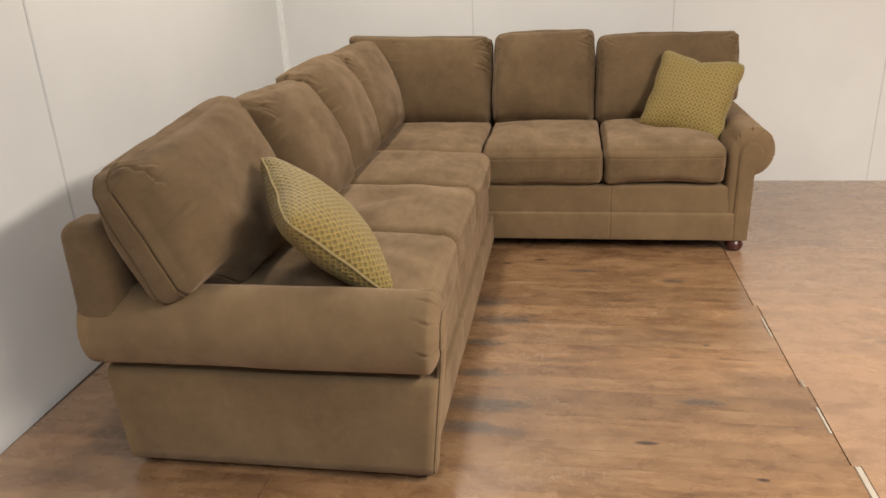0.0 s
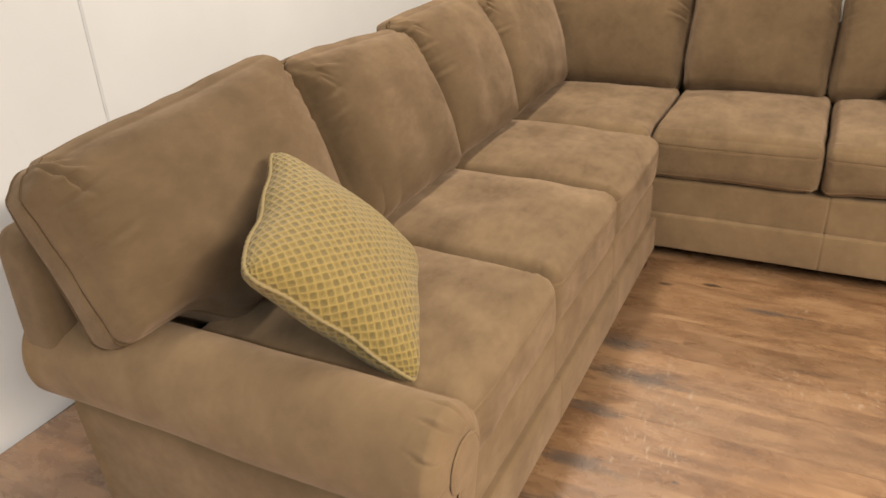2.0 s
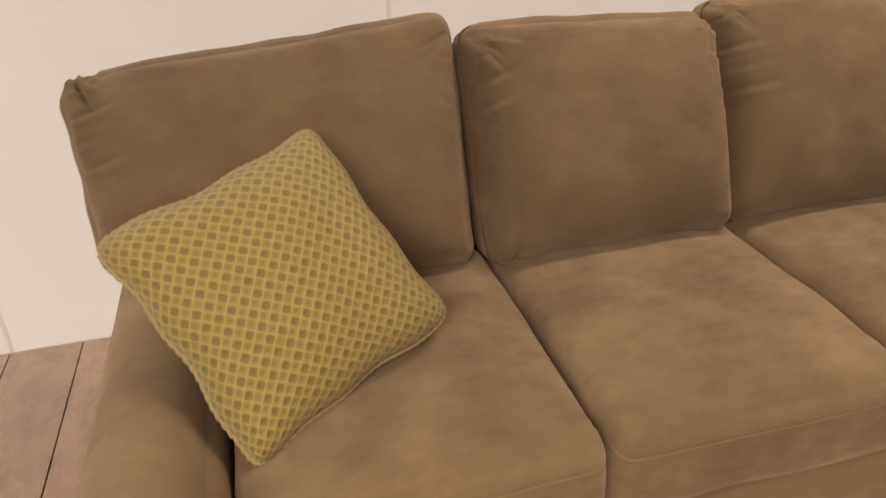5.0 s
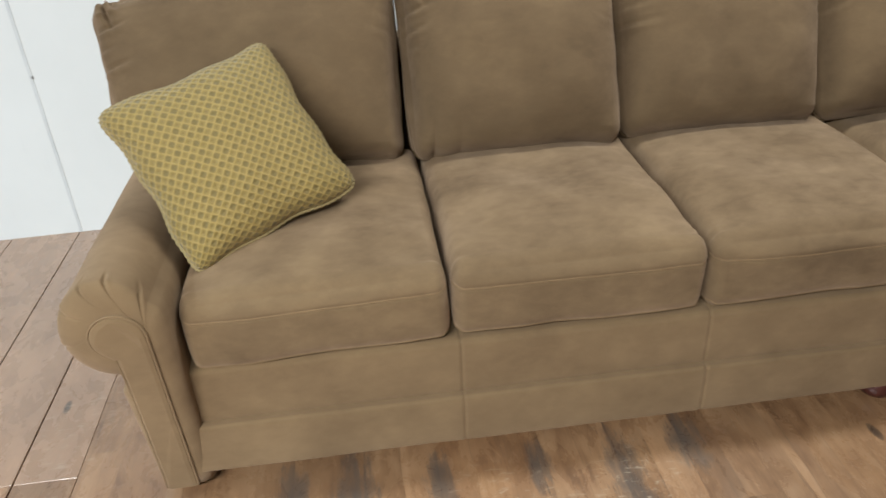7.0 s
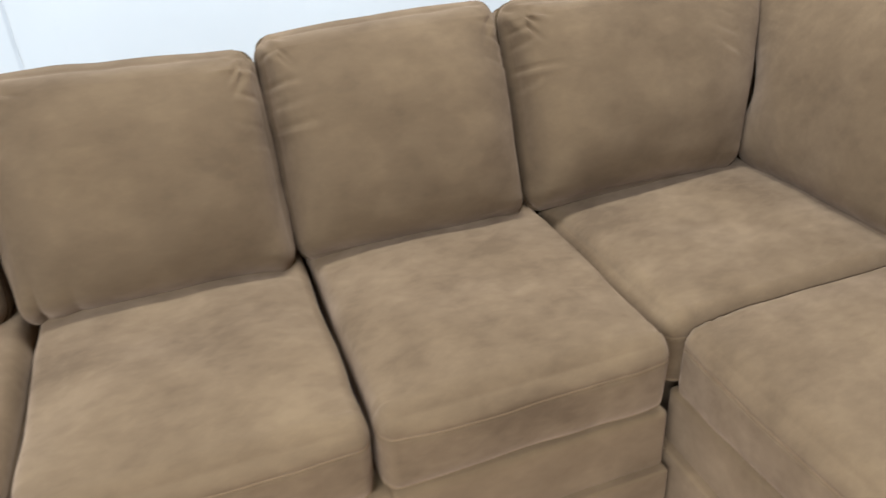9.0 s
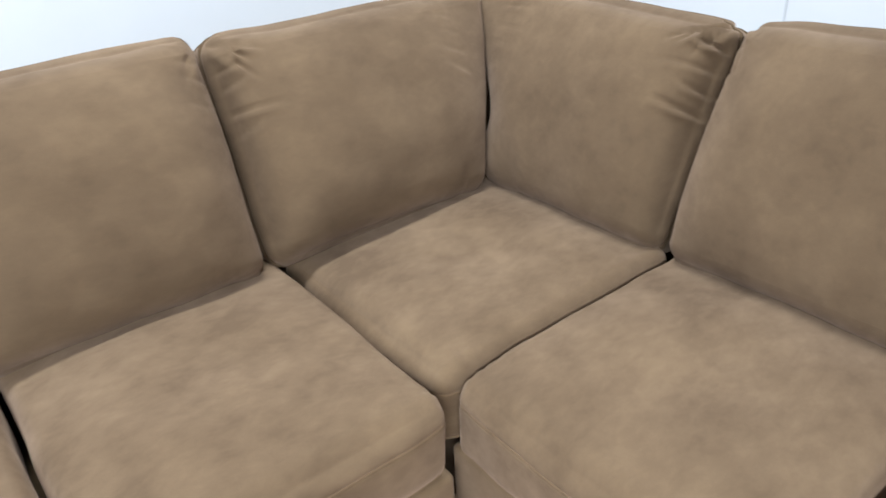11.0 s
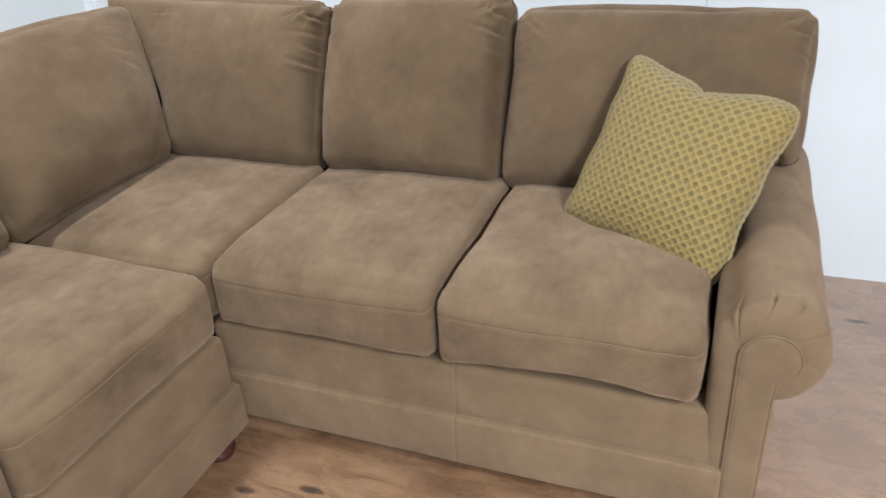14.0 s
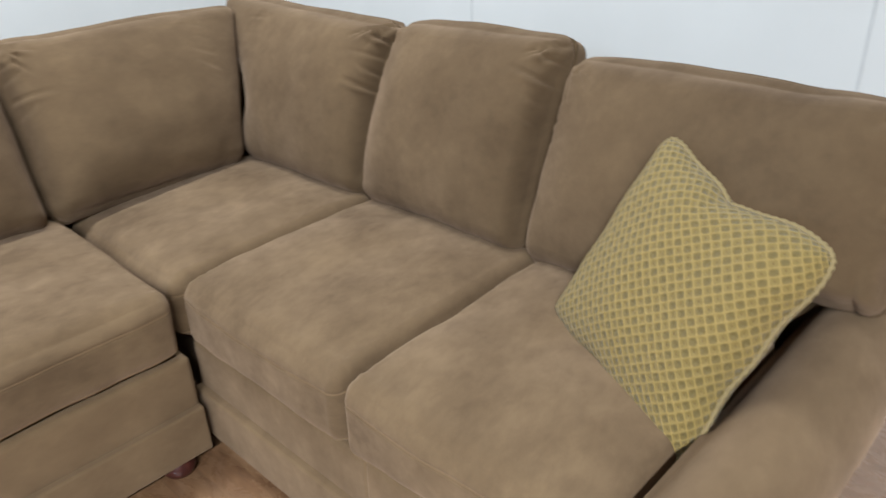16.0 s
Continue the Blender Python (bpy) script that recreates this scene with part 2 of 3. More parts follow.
def pillow_weave():
    m, nt, b = material("gold_lattice_weave")
    sep = nt.nodes.new("ShaderNodeSeparateXYZ")
    nt.links.new(nt.nodes.new("ShaderNodeTexCoord").outputs["UV"], sep.inputs[0])
    x, y = sep.outputs[0], sep.outputs[1]
    step = 0.0152 * math.sqrt(2)
    u = math_node(nt, "DIVIDE", math_node(nt, "ADD", x, y), step)
    v = math_node(nt, "DIVIDE", math_node(nt, "SUBTRACT", x, y), step)
    fu, fv = math_node(nt, "FRACT", u), math_node(nt, "FRACT", v)
    du = math_node(nt, "ABSOLUTE", math_node(nt, "SUBTRACT", fu, 0.5))
    dv = math_node(nt, "ABSOLUTE", math_node(nt, "SUBTRACT", fv, 0.5))
    p3 = math_node(nt, "ADD", math_node(nt, "POWER", du, 3.5), math_node(nt, "POWER", dv, 3.5))
    edge = math_node(nt, "POWER", p3, 1 / 3.5)
    cell = math_node(nt, "ADD", math_node(nt, "FLOOR", u), math_node(nt, "FLOOR", v))
    odd = math_node(nt, "GREATER_THAN", math_node(nt, "FRACT", math_node(nt, "MULTIPLY", cell, 0.5)), 0.25)
    thread = noise_node(nt, object_coords(nt), 150.0, 2, 0.6)
    edge = math_node(nt, "ADD", edge, math_node(nt, "MULTIPLY", math_node(nt, "SUBTRACT", thread, 0.5), 0.16))
    full = ramp(nt, edge, [(0.0, (0.133, 0.095, 0.022)), (0.34, (0.141, 0.099, 0.023)), (0.42, (0.235, 0.162, 0.038)), (0.50, (0.298, 0.208, 0.054))])
    dotted = ramp(nt, edge, [(0.05, (0.135, 0.082, 0.018)), (0.13, (0.208, 0.144, 0.033)), (0.36, (0.216, 0.150, 0.034)), (0.45, (0.298, 0.208, 0.054))])
    base = mix(nt, odd, full, dotted)
    n = noise_node(nt, object_coords(nt), 420.0, 3, 0.7)
    base = mix(nt, math_node(nt, "MULTIPLY", n, 0.22), base, (0.224, 0.143, 0.029))
    nt.links.new(base, b.inputs["Base Color"])
    b.inputs["Roughness"].default_value = 0.65
    b.inputs["Sheen Weight"].default_value = 0.15
    h = math_node(nt, "ADD", math_node(nt, "MULTIPLY", edge, 1.0), math_node(nt, "MULTIPLY", n, 0.35))
    bump(nt, b, h, 1.0, 0.005)
    return m


# one suede: the backs wear a shaded copy, rails and arms a lit one
SHADED_SUEDE, SEAT_SUEDE, LIT_FRAME_SUEDE = suede("shaded_brown_suede", 0.46, 0.80, 1.0), suede("brushed_brown_suede", 0.54, 0.98, 1.15), suede("lit_smooth_brown_suede", 0.34, 1.18, 1.1)
# back piping is coloured darker; seat piping lighter, for the highlight along its seam
PIPING, SEAT_PIPING = suede("suede_piping", 0.3, 0.66, 0.0), suede("lit_suede_piping", 0.3, 1.45, 0.6)
FOOT, WALL, WEAVE = dark_wood(), wall_paint(), pillow_weave()
TINTS = ((0.095, 0.048, 0.024), (0.182, 0.098, 0.048), (0.248, 0.141, 0.071), (0.330, 0.203, 0.113))
WOOD, PALE_SHEEN_WOOD = floor_wood("worn_wood_plank", TINTS, 0.02), floor_wood("worn_wood_plank_wall_sheen", TINTS, 0.56)
TRIM = plain("white_trim_paint", (0.80, 0.80, 0.78), 0.5)
SEAM = plain("grey_panel_gap", (0.57, 0.57, 0.565), 0.8)
SUBFLOOR = plain("dark_subfloor", (0.035, 0.022, 0.015), 0.9)
STRIP = plain("worn_metal_strip", (0.40, 0.35, 0.29), 0.55, 0.2)
CORD = plain("olive_gold_cord", (0.25, 0.185, 0.08), 0.8)
# ceiling and far walls are unseen; kept dark so they bounce little light
CEILING = plain("dark_unseen_ceiling", (0.08, 0.08, 0.078), 0.9)
DIM = plain("dark_unseen_wall", (0.10, 0.098, 0.094), 0.85)
SCREW = plain("dull_screw_head", (0.30, 0.29, 0.28), 0.5, 0.6)


# ---- mesh helpers ----
def mesh_object(name, verts, faces, mat, parent=None, label="", smooth=True):
    me = bpy.data.meshes.new(name)
    me.from_pydata([tuple(v) for v in verts], [], [tuple(f) for f in faces])
    me.update()
    if smooth:
        me.polygons.foreach_set("use_smooth", [True] * len(me.polygons))
    me.materials.append(mat)
    ob = new(name, me)
    if parent:
        ob.parent = parent
    return tagged(ob, label)


def part(name, bm, mat, parent, label="", smooth=False):
    me = bpy.data.meshes.new(name)
    bm.to_mesh(me)
    bm.free()
    if smooth:
        me.polygons.foreach_set("use_smooth", [True] * len(me.polygons))
    me.materials.append(mat)
    ob = new(name, me)
    ob.parent = parent
    return tagged(ob, label)


def box_bm(x0, x1, y0, y1, z0, z1, bevel=0.0, segments=2):
    bm = bmesh.new()
    bmesh.ops.create_cube(bm, size=1)
    for v in bm.verts:
        v.co = Vector(((x0 + x1) / 2 + v.co.x * (x1 - x0), (y0 + y1) / 2 + v.co.y * (y1 - y0), (z0 + z1) / 2 + v.co.z * (z1 - z0)))
    if bevel:
        bmesh.ops.bevel(bm, geom=bm.edges[:], offset=bevel, segments=segments, profile=0.5, affect="EDGES")
    return bm


def smooth_step(a, b, x):
    t = np.clip((x - a) / (b - a), 0, 1)
    return t * t * (3 - 2 * t)


def axis_lines(half, r, n, grooves, dense=False):
    d = min(0.9, r / half)
    a = list(-1 + d * np.linspace(0, 1, 6) ** 1.3)
    c = list(1 - d * np.linspace(0, 1, 6) ** 1.3)
    m = list((1 - d) * np.sin(np.linspace(-1, 1, n) * math.pi / 2) if dense else np.linspace(-1 + d, 1 - d, n))
    for g in grooves:
        m += [(g + k) / half for k in (-0.010, -0.006, -0.003, 0, 0.003, 0.006, 0.010)]
    return np.array(sorted(set(np.round(a + m + c, 4))))


def soft_noise(pts, scale, seed):
    off = Vector((seed * 3.7, seed * 1.9, seed * 5.3))
    return np.array([noise.noise(Vector(p) * scale + off) for p in pts])


def soft_box(half, r, bulge, grooves=((), (), ()), depth=0.004, n=(22, 22, 10), ripple=0.004, seed=1, deform=None, dense=False, belly=(2.4, 2.4, 2.4)):
    """A stuffed, rounded box: points and faces. bulge: how far the middle of each pair of sides swells out; grooves: seams across each axis."""
    half, bulge = np.array(half), np.array(bulge)
    r = np.minimum(np.ones(3) * r, half * 0.98)
    lines = [axis_lines(half[k], r[k], n[k], grooves[k], dense) for k in range(3)]
    verts, faces, index = [], [], {}

    def vert(p):
        key = tuple(np.round(p, 4))
        if key not in index:
            index[key] = len(verts)
            verts.append(key)
        return index[key]

    for k in range(3):
        i, j = (k + 1) % 3, (k + 2) % 3
        for side in (-1, 1):
            A, B = lines[i], lines[j]
            ids = np.empty((len(A), len(B)), int)
            for ia, a in enumerate(A):
                for ib, c in enumerate(B):
                    p = [0, 0, 0]
                    p[k], p[i], p[j] = side, a, c
                    ids[ia, ib] = vert(p)
            for ia in range(len(A) - 1):
                for ib in range(len(B) - 1):
                    q = (ids[ia, ib], ids[ia + 1, ib], ids[ia + 1, ib + 1], ids[ia, ib + 1])
                    faces.append(q if side > 0 else q[::-1])
    p = np.array(verts)
    q = p * half
    inner = np.clip(q, -(half - r), half - r)
    d = (q - inner) / r
    length = np.maximum(np.linalg.norm(d, axis=1, keepdims=True), 1e-9)
    way = d / length
    pos = inner + way * r
    out = pos.copy()
    for k in range(3):
        i, j = (k + 1) % 3, (k + 2) % 3
        swell = (1 - np.abs(p[:, i]) ** belly[i]) * (1 - np.abs(p[:, j]) ** belly[j])
        out[:, k] += np.sign(p[:, k]) * np.abs(p[:, k]) ** 3 * bulge[k] * swell
    for k in range(3):
        i, j = (k + 1) % 3, (k + 2) % 3
        for g in grooves[k]:
            dip = depth * np.exp(-((pos[:, k] - g) / 0.0026) ** 2)
            lift = 0.15 * depth * (np.exp(-((pos[:, k] - g - 0.007) / 0.004) ** 2) + np.exp(-((pos[:, k] - g + 0.007) / 0.004) ** 2))
            wij = way.copy()
            wij[:, k] = 0
            out -= wij * (dip - lift)[:, None]
    if ripple:
        w = soft_noise(out, 4.2, seed) + 0.45 * soft_noise(out, 11.0, seed + 9)
        out += way * (ripple * w)[:, None]
    if deform is not None:
        out = deform(out, p, way)
    return out, faces, index


def seam_loop(half, pts, r, n, grooves, dense, axis, at):
    """The stuffed box's points along the seam that runs round it at this place on this axis, in order."""
    i, j = (axis + 1) % 3, (axis + 2) % 3
    half = np.array(half)
    r = np.minimum(np.ones(3) * r, half * 0.98)
    lines = [axis_lines(half[k], r[k], n[k], grooves[k], dense) for k in range(3)]
    level = float(lines[axis][np.argmin(np.abs(lines[axis] - at / half[axis]))])
    A, B = [float(a) for a in lines[i]], [float(b) for b in lines[j]]
    walk_round = [(a, -1.0) for a in A] + [(1.0, b) for b in B[1:]] + [(a, 1.0) for a in A[-2::-1]] + [(-1.0, b) for b in B[-2:0:-1]]
    ring = []
    for a, b in walk_round:
        p = [0.0, 0.0, 0.0]
        p[axis], p[i], p[j] = level, a, b
        ring.append(tuple(np.round(p, 4)))
    return ring


# ---- the room ----
WX, WY = -0.94, 5.165          # left wall's face, back wall's face
FAR_X, NEAR_Y, TOP = 8.0, -5.0, 2.8


def left_x(y):
    return -0.925 - 0.0305 * (y - 1.4)


def quad_wall(name, corners, label, mat=None):
    """A wall slab with these four floor corners."""
    bm = bmesh.new()
    low = [bm.verts.new((x, y, -0.05)) for x, y in corners]
    high = [bm.verts.new((x, y, TOP)) for x, y in corners]
    bm.faces.new(low[::-1]), bm.faces.new(high)
    for a in range(4):
        c = (a + 1) % 4
        bm.faces.new((low[a], low[c], high[c], high[a]))
    bmesh.ops.recalc_face_normals(bm, faces=bm.faces[:])
    me = bpy.data.meshes.new(name)
    bm.to_mesh(me)
    bm.free()
    me.materials.append(mat or WALL)
    return tagged(new(name, me), label, "wall", kind="structure")


xa, xb = left_x(NEAR_Y), left_x(WY)
wall_left = quad_wall("wall_left", [(xa, NEAR_Y), (xb, WY), (xb - 0.12, WY), (xa - 0.12, NEAR_Y)], "white painted wall of tall smooth panels with thin joints")
wall_back = quad_wall("wall_back", [(xb - 0.12, WY), (FAR_X, WY), (FAR_X, WY + 0.12), (xb - 0.12, WY + 0.12)], "white painted back wall of tall smooth panels")
# unseen walls and ceiling close the room, their grey chosen to limit bounce
wall_right = quad_wall("wall_right", [(FAR_X, NEAR_Y), (FAR_X + 0.12, NEAR_Y), (FAR_X + 0.12, WY + 0.12), (FAR_X, WY + 0.12)], "unseen plain wall, dark grey to cut bounced light", DIM)
wall_front = quad_wall("wall_front", [(xa - 0.12, NEAR_Y - 0.12), (FAR_X + 0.12, NEAR_Y - 0.12), (FAR_X + 0.12, NEAR_Y), (xa - 0.12, NEAR_Y)], "unseen plain wall, dark grey to cut bounced light", DIM)
ceiling = tagged(part("ceiling", box_bm(xa - 0.3, FAR_X + 0.3, NEAR_Y - 0.3, WY + 0.3, TOP, TOP + 0.1), CEILING, None), "unseen plain ceiling, dark grey to cut bounced light", "ceiling", kind="structure")


# ---- sofa ----
FRONT_L, FRONT_B = 0.455, 3.885     # the seats' front lines
SEAT_LOW, SEAT_TOP = 0.343, 0.520
RAKE = 23.0


def seat_cushion(parent, width, depth, m, seed, label="", high=0.0, sag=0.0):
    h = (SEAT_TOP - SEAT_LOW) / 2 + high / 2

    def deform(o, p, way):
        # the top rises towards the back, and the front's underside may lift in its middle
        o[:, 2] += 0.018 * (p[:, 1] * 0.5 + 0.5) * smooth_step(-0.5, 1.0, p[:, 2])
        worn = np.exp(-((p[:, 0] - 0.1 * math.sin(seed)) / 0.45) ** 2 - ((p[:, 1] + 0.05) / 0.5) ** 2)
        o[:, 2] -= 0.012 * worn * smooth_step(0.2, 1.0, p[:, 2])
        low = smooth_step(0.0, -1.0, p[:, 2]) * smooth_step(0.3, 1.0, -p[:, 1])
        o[:, 2] += sag * low * np.clip(1 - (p[:, 0] + 0.1) ** 2 * 1.6, 0, 1)
        # short pulls in the cloth beside the front corners
        for s in (-1, 1):
            d = np.abs(o[:, 0] - s * width / 2)
            near = np.exp(-(d / 0.035) ** 2) * np.exp(-((o[:, 1] + depth / 2 - 0.05) / 0.05) ** 2) * smooth_step(0.2, 0.9, p[:, 2])
            o[:, 2] += near * 0.0028 * np.sin(o[:, 1] * 230 + seed)
        return o

    shape = ((width / 2 - 0.0045, depth / 2, h), (0.028, 0.044, 0.040), (36, 32, 6), ((), (), (h - 0.046, -h + 0.012)))
    pts, faces, index = soft_box(shape[0], shape[1], (-0.0030, 0.012, 0.034), shape[3], 0.0032, shape[2], 0.008, seed, deform=deform, dense=True, belly=(2.6, 2.6, 2.4))
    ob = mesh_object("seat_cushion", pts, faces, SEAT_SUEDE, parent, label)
    ob.matrix_local = m
    for at in shape[3][2]:
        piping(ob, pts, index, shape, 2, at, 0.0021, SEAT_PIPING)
    return ob


def piping(cushion, pts, index, shape, axis, at, radius, mat):
    """A thin cord sewn into the seam round a cushion."""
    half, r, n, grooves = shape
    ring = [index[key] for key in seam_loop(half, pts, r, n, grooves, True, axis, at) if key in index]
    path = [Vector(pts[k]) for k in ring]
    mid = sum(path, Vector()) / len(path)
    out = []
    for p in path:
        way = p - mid
        way[axis] = 0
        if not out or (p - out[-1]).length > 0.004:
            out.append(p + way.normalized() * 0.0005)
    return welt(cushion, "piping", out, radius, mat, True, 6, "thin suede piping")


def back_cushion(parent, width, height, thick, m, seed, over=0.0, lift=0.0, droop=0.0, tilt=0.0, shear=0.0, pleats=(0.5, 0.5), corners=(0.055, 0.055), flare=0.0):
    """over: how far it reaches over an arm at its low (minus) or high (plus) end, with its underside lifted there."""
    hw, hh, ht = width / 2, height / 2, thick / 2

    def deform(o, p, way):
        if over:
            s = np.sign(over)
            edge = hw - abs(over)
            up = smooth_step(edge - 0.12, edge + 0.03, s * o[:, 0]) * lift
            o[:, 2] += up * (hh - np.clip(o[:, 2], -hh, hh)) / (2 * hh)
        o[:, 0] -= flare * smooth_step(-0.4, 1.0, p[:, 2]) * smooth_step(0.0, 1.0, -p[:, 0])
        # the outline's top corners are rounded off
        for s, R in ((-1, corners[0]), (1, corners[1])):
            cx, cz = hw + (flare if s < 0 else 0.0) - R, hh - R
            ax, az = s * o[:, 0] - cx, o[:, 2] - cz
            dist = np.sqrt(np.maximum(ax, 0) ** 2 + np.maximum(az, 0) ** 2)
            pull = np.where((ax > 0) & (az > 0) & (dist > R), R / np.maximum(dist, 1e-6), 1.0)
            o[:, 0] = np.where(pull < 1, s * (cx + ax * pull), o[:, 0])
            o[:, 2] = np.where(pull < 1, cz + az * pull, o[:, 2])
        # the rear half thins out towards the top and the ends
        thin = (1 - 0.55 * smooth_step(0.1, 1.0, p[:, 2])) * (1 - 0.35 * smooth_step(0.55, 1.0, np.abs(p[:, 0])))
        o[:, 1] = np.where(o[:, 1] > 0, o[:, 1] * thin, o[:, 1])
        # the top slumps a little between its corners and its front corners pucker
        top = smooth_step(0.55, 1.0, p[:, 2])
        o[:, 2] -= top * droop * (1 - p[:, 0] ** 2)
        o[:, 0] += shear * (o[:, 2] + hh) * smooth_step(0.2, 1.0, p[:, 0])
        o[:, 2] += tilt * p[:, 0] * 0.5 * smooth_step(-1.0, 1.0, p[:, 2])
        front = smooth_step(0.6, -0.9, p[:, 1])
        push = np.zeros(len(o))
        pick = random.Random(seed * 7)
        for s, amount in ((-1, pleats[0]), (1, pleats[1])):
            # pleats fanning out from the top corners, then short pulls along the side
            folds = []
            for k in range(3):
                folds.append((0.014, 0.014, (0.42 + 0.34 * k) + pick.uniform(-0.06, 0.06), pick.uniform(0.08, 0.15), pick.uniform(0.7, 1.0)))
            for k in range(4):
                folds.append((0.0, 0.075 + 0.050 * k + pick.uniform(-0.012, 0.012), -0.25 + pick.uniform(-0.2, 0.15), pick.uniform(0.06, 0.13), pick.choice((0.25, 0.45, 0.7)) / max(1.0, amount * 0.8)))
            dx, dz = hw - s * o[:, 0], hh - o[:, 2]
            for ox, oz, ang, length, deep in folds:
                along = (dx - ox) * math.cos(ang) + (dz - oz) * math.sin(ang)
                off = -(dx - ox) * math.sin(ang) + (dz - oz) * math.cos(ang) + 1.2 * along * along * math.sin(seed + 9 * ang)
                w = 0.0055 + 0.018 * np.clip(along, 0, 0.2)
                mask = smooth_step(0.0, 0.030, along) * (1 - smooth_step(0.35 * length, length, along)) * front
                shape = 0.6 * np.exp(-((off - 1.9 * w) / (1.2 * w)) ** 2) - np.exp(-(off / (0.8 * w)) ** 2)
                push += 0.017 * amount * deep * mask * shape * (0.15 + 0.85 * np.abs(way[:, 1]))
        low = smooth_step(-0.45, -0.95, p[:, 2]) * front
        pucker = np.abs(np.sin(o[:, 0] * 34 + 2.2 * np.sin(o[:, 0] * 11 + seed))) ** 0.6 - 0.6
        push += 0.0120 * low * pucker * smooth_step(0.1, 0.9, -p[:, 0] * math.cos(seed * 2.0))
        o += way * push[:, None]
        return o

    shape = ((hw - 0.0070, ht, hh), (0.040, 0.080, 0.050), (100, 8, 92), ((), (0.058 - ht, ht - 0.030), ()))
    pts, faces, index = soft_box(shape[0], shape[1], (0.0045, 0.088, 0.008), shape[3], 0.0060, shape[2], 0.009, seed, deform=deform, dense=True, belly=(4.0, 2.4, 2.6))
    ob = mesh_object("back_cushion", pts, faces, SHADED_SUEDE, parent)
    ob.matrix_local = m
    for at in shape[3][1]:
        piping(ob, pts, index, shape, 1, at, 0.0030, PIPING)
    return ob


def upholstered(name, parent, x0, x1, y0, y1, z0, z1, r, seed, bulge=(0.004, 0.004, 0.003), grooves=((), (), ()), label="", mat=None):
    pts, faces, _ = soft_box(((x1 - x0) / 2, (y1 - y0) / 2, (z1 - z0) / 2), r, bulge, grooves, 0.003, (16, 16, 8), 0.002, seed)
    ob = mesh_object(name, pts, faces, mat or SHADED_SUEDE, parent, label)
    ob.matrix_local = pose((x0 + x1) / 2, (y0 + y1) / 2, (z0 + z1) / 2)
    return ob


def raked_frame(ob, axis):
    """Leans the frame's foot in under the sofa."""
    lift = ob.matrix_local.translation.z
    for v in ob.data.vertices:
        v.co[axis] += (0.020 if axis == 0 else -0.020) * min(1.0, max(0.0, (0.42 - v.co.z - lift) / 0.36))
    return ob


def foot(parent, x, y):
    prof = [(0.0, 0.0), (0.024, 0.0), (0.036, 0.008), (0.043, 0.022), (0.043, 0.036), (0.036, 0.048), (0.030, 0.056), (0.034, 0.062), (0.034, 0.075), (0.0, 0.075)]
    verts, faces, n = [], [], 20
    for r, z in prof:
        for k in range(n):
            a = 2 * math.pi * k / n
            verts.append((r * math.cos(a), r * math.sin(a), z))
    for i in range(len(prof) - 1):
        for k in range(n):
            c = (k + 1) % n
            faces.append((i * n + k, i * n + c, (i + 1) * n + c, (i + 1) * n + k))
    ob = mesh_object("leg", verts, faces, FOOT, parent, "turned mahogany-stained bun foot")
    ob.matrix_local = pose(x, y, 0)
    return ob


ROLL_S, ROLL_Z, ROLL_R, ROLL_H, PANEL_S = 0.108, 0.498, 0.097, 0.116, 0.128


def arm_profile(low):
    """Outline of the rolled arm: outward from the inner face, height, angle on the roll or None."""
    pts = []
    for z in np.linspace(low, 0.50, 14):
        pts.append((0.0, z, None))
    for z, s in ((0.515, 0.001), (0.53, 0.004), (0.545, 0.011)):
        pts.append((s, z, None))
    for a in np.linspace(150, -100, 190):
        pts.append((ROLL_S + ROLL_R * math.cos(radians(a)), ROLL_Z + ROLL_H * math.sin(radians(a)), a))
    pts += [(0.080, 0.383, None), (0.070, 0.374, None), (0.072, 0.363, None), (0.095, 0.357, None), (0.112, 0.356, None), (0.123, 0.351, None)]
    for z in np.linspace(0.340, low, 12):
        pts.append((PANEL_S - 0.014 * (0.340 - z) / 0.30, z, None))
    return pts


def key_outline(prof, shift):
    """The scroll-shaped facing: for each point of the arm's outline, its fellow on the facing."""
    res = []
    for s, z, a in prof:
        if a is None and s < 0.05:
            res.append((0.036 + shift, min(z, 0.500)))
        elif a is None:
            res.append((0.105 + shift, min(z, 0.446)))
        else:
            f = (150 - a) / 250.0
            b = radians(178 - 251 * f)
            cx = 0.087 + shift + 0.006 * smooth_step(0.05, 0.6, f)
            res.append((cx + 0.051 * math.cos(b), 0.495 + 0.053 * math.sin(b)))
    return np.array(res)


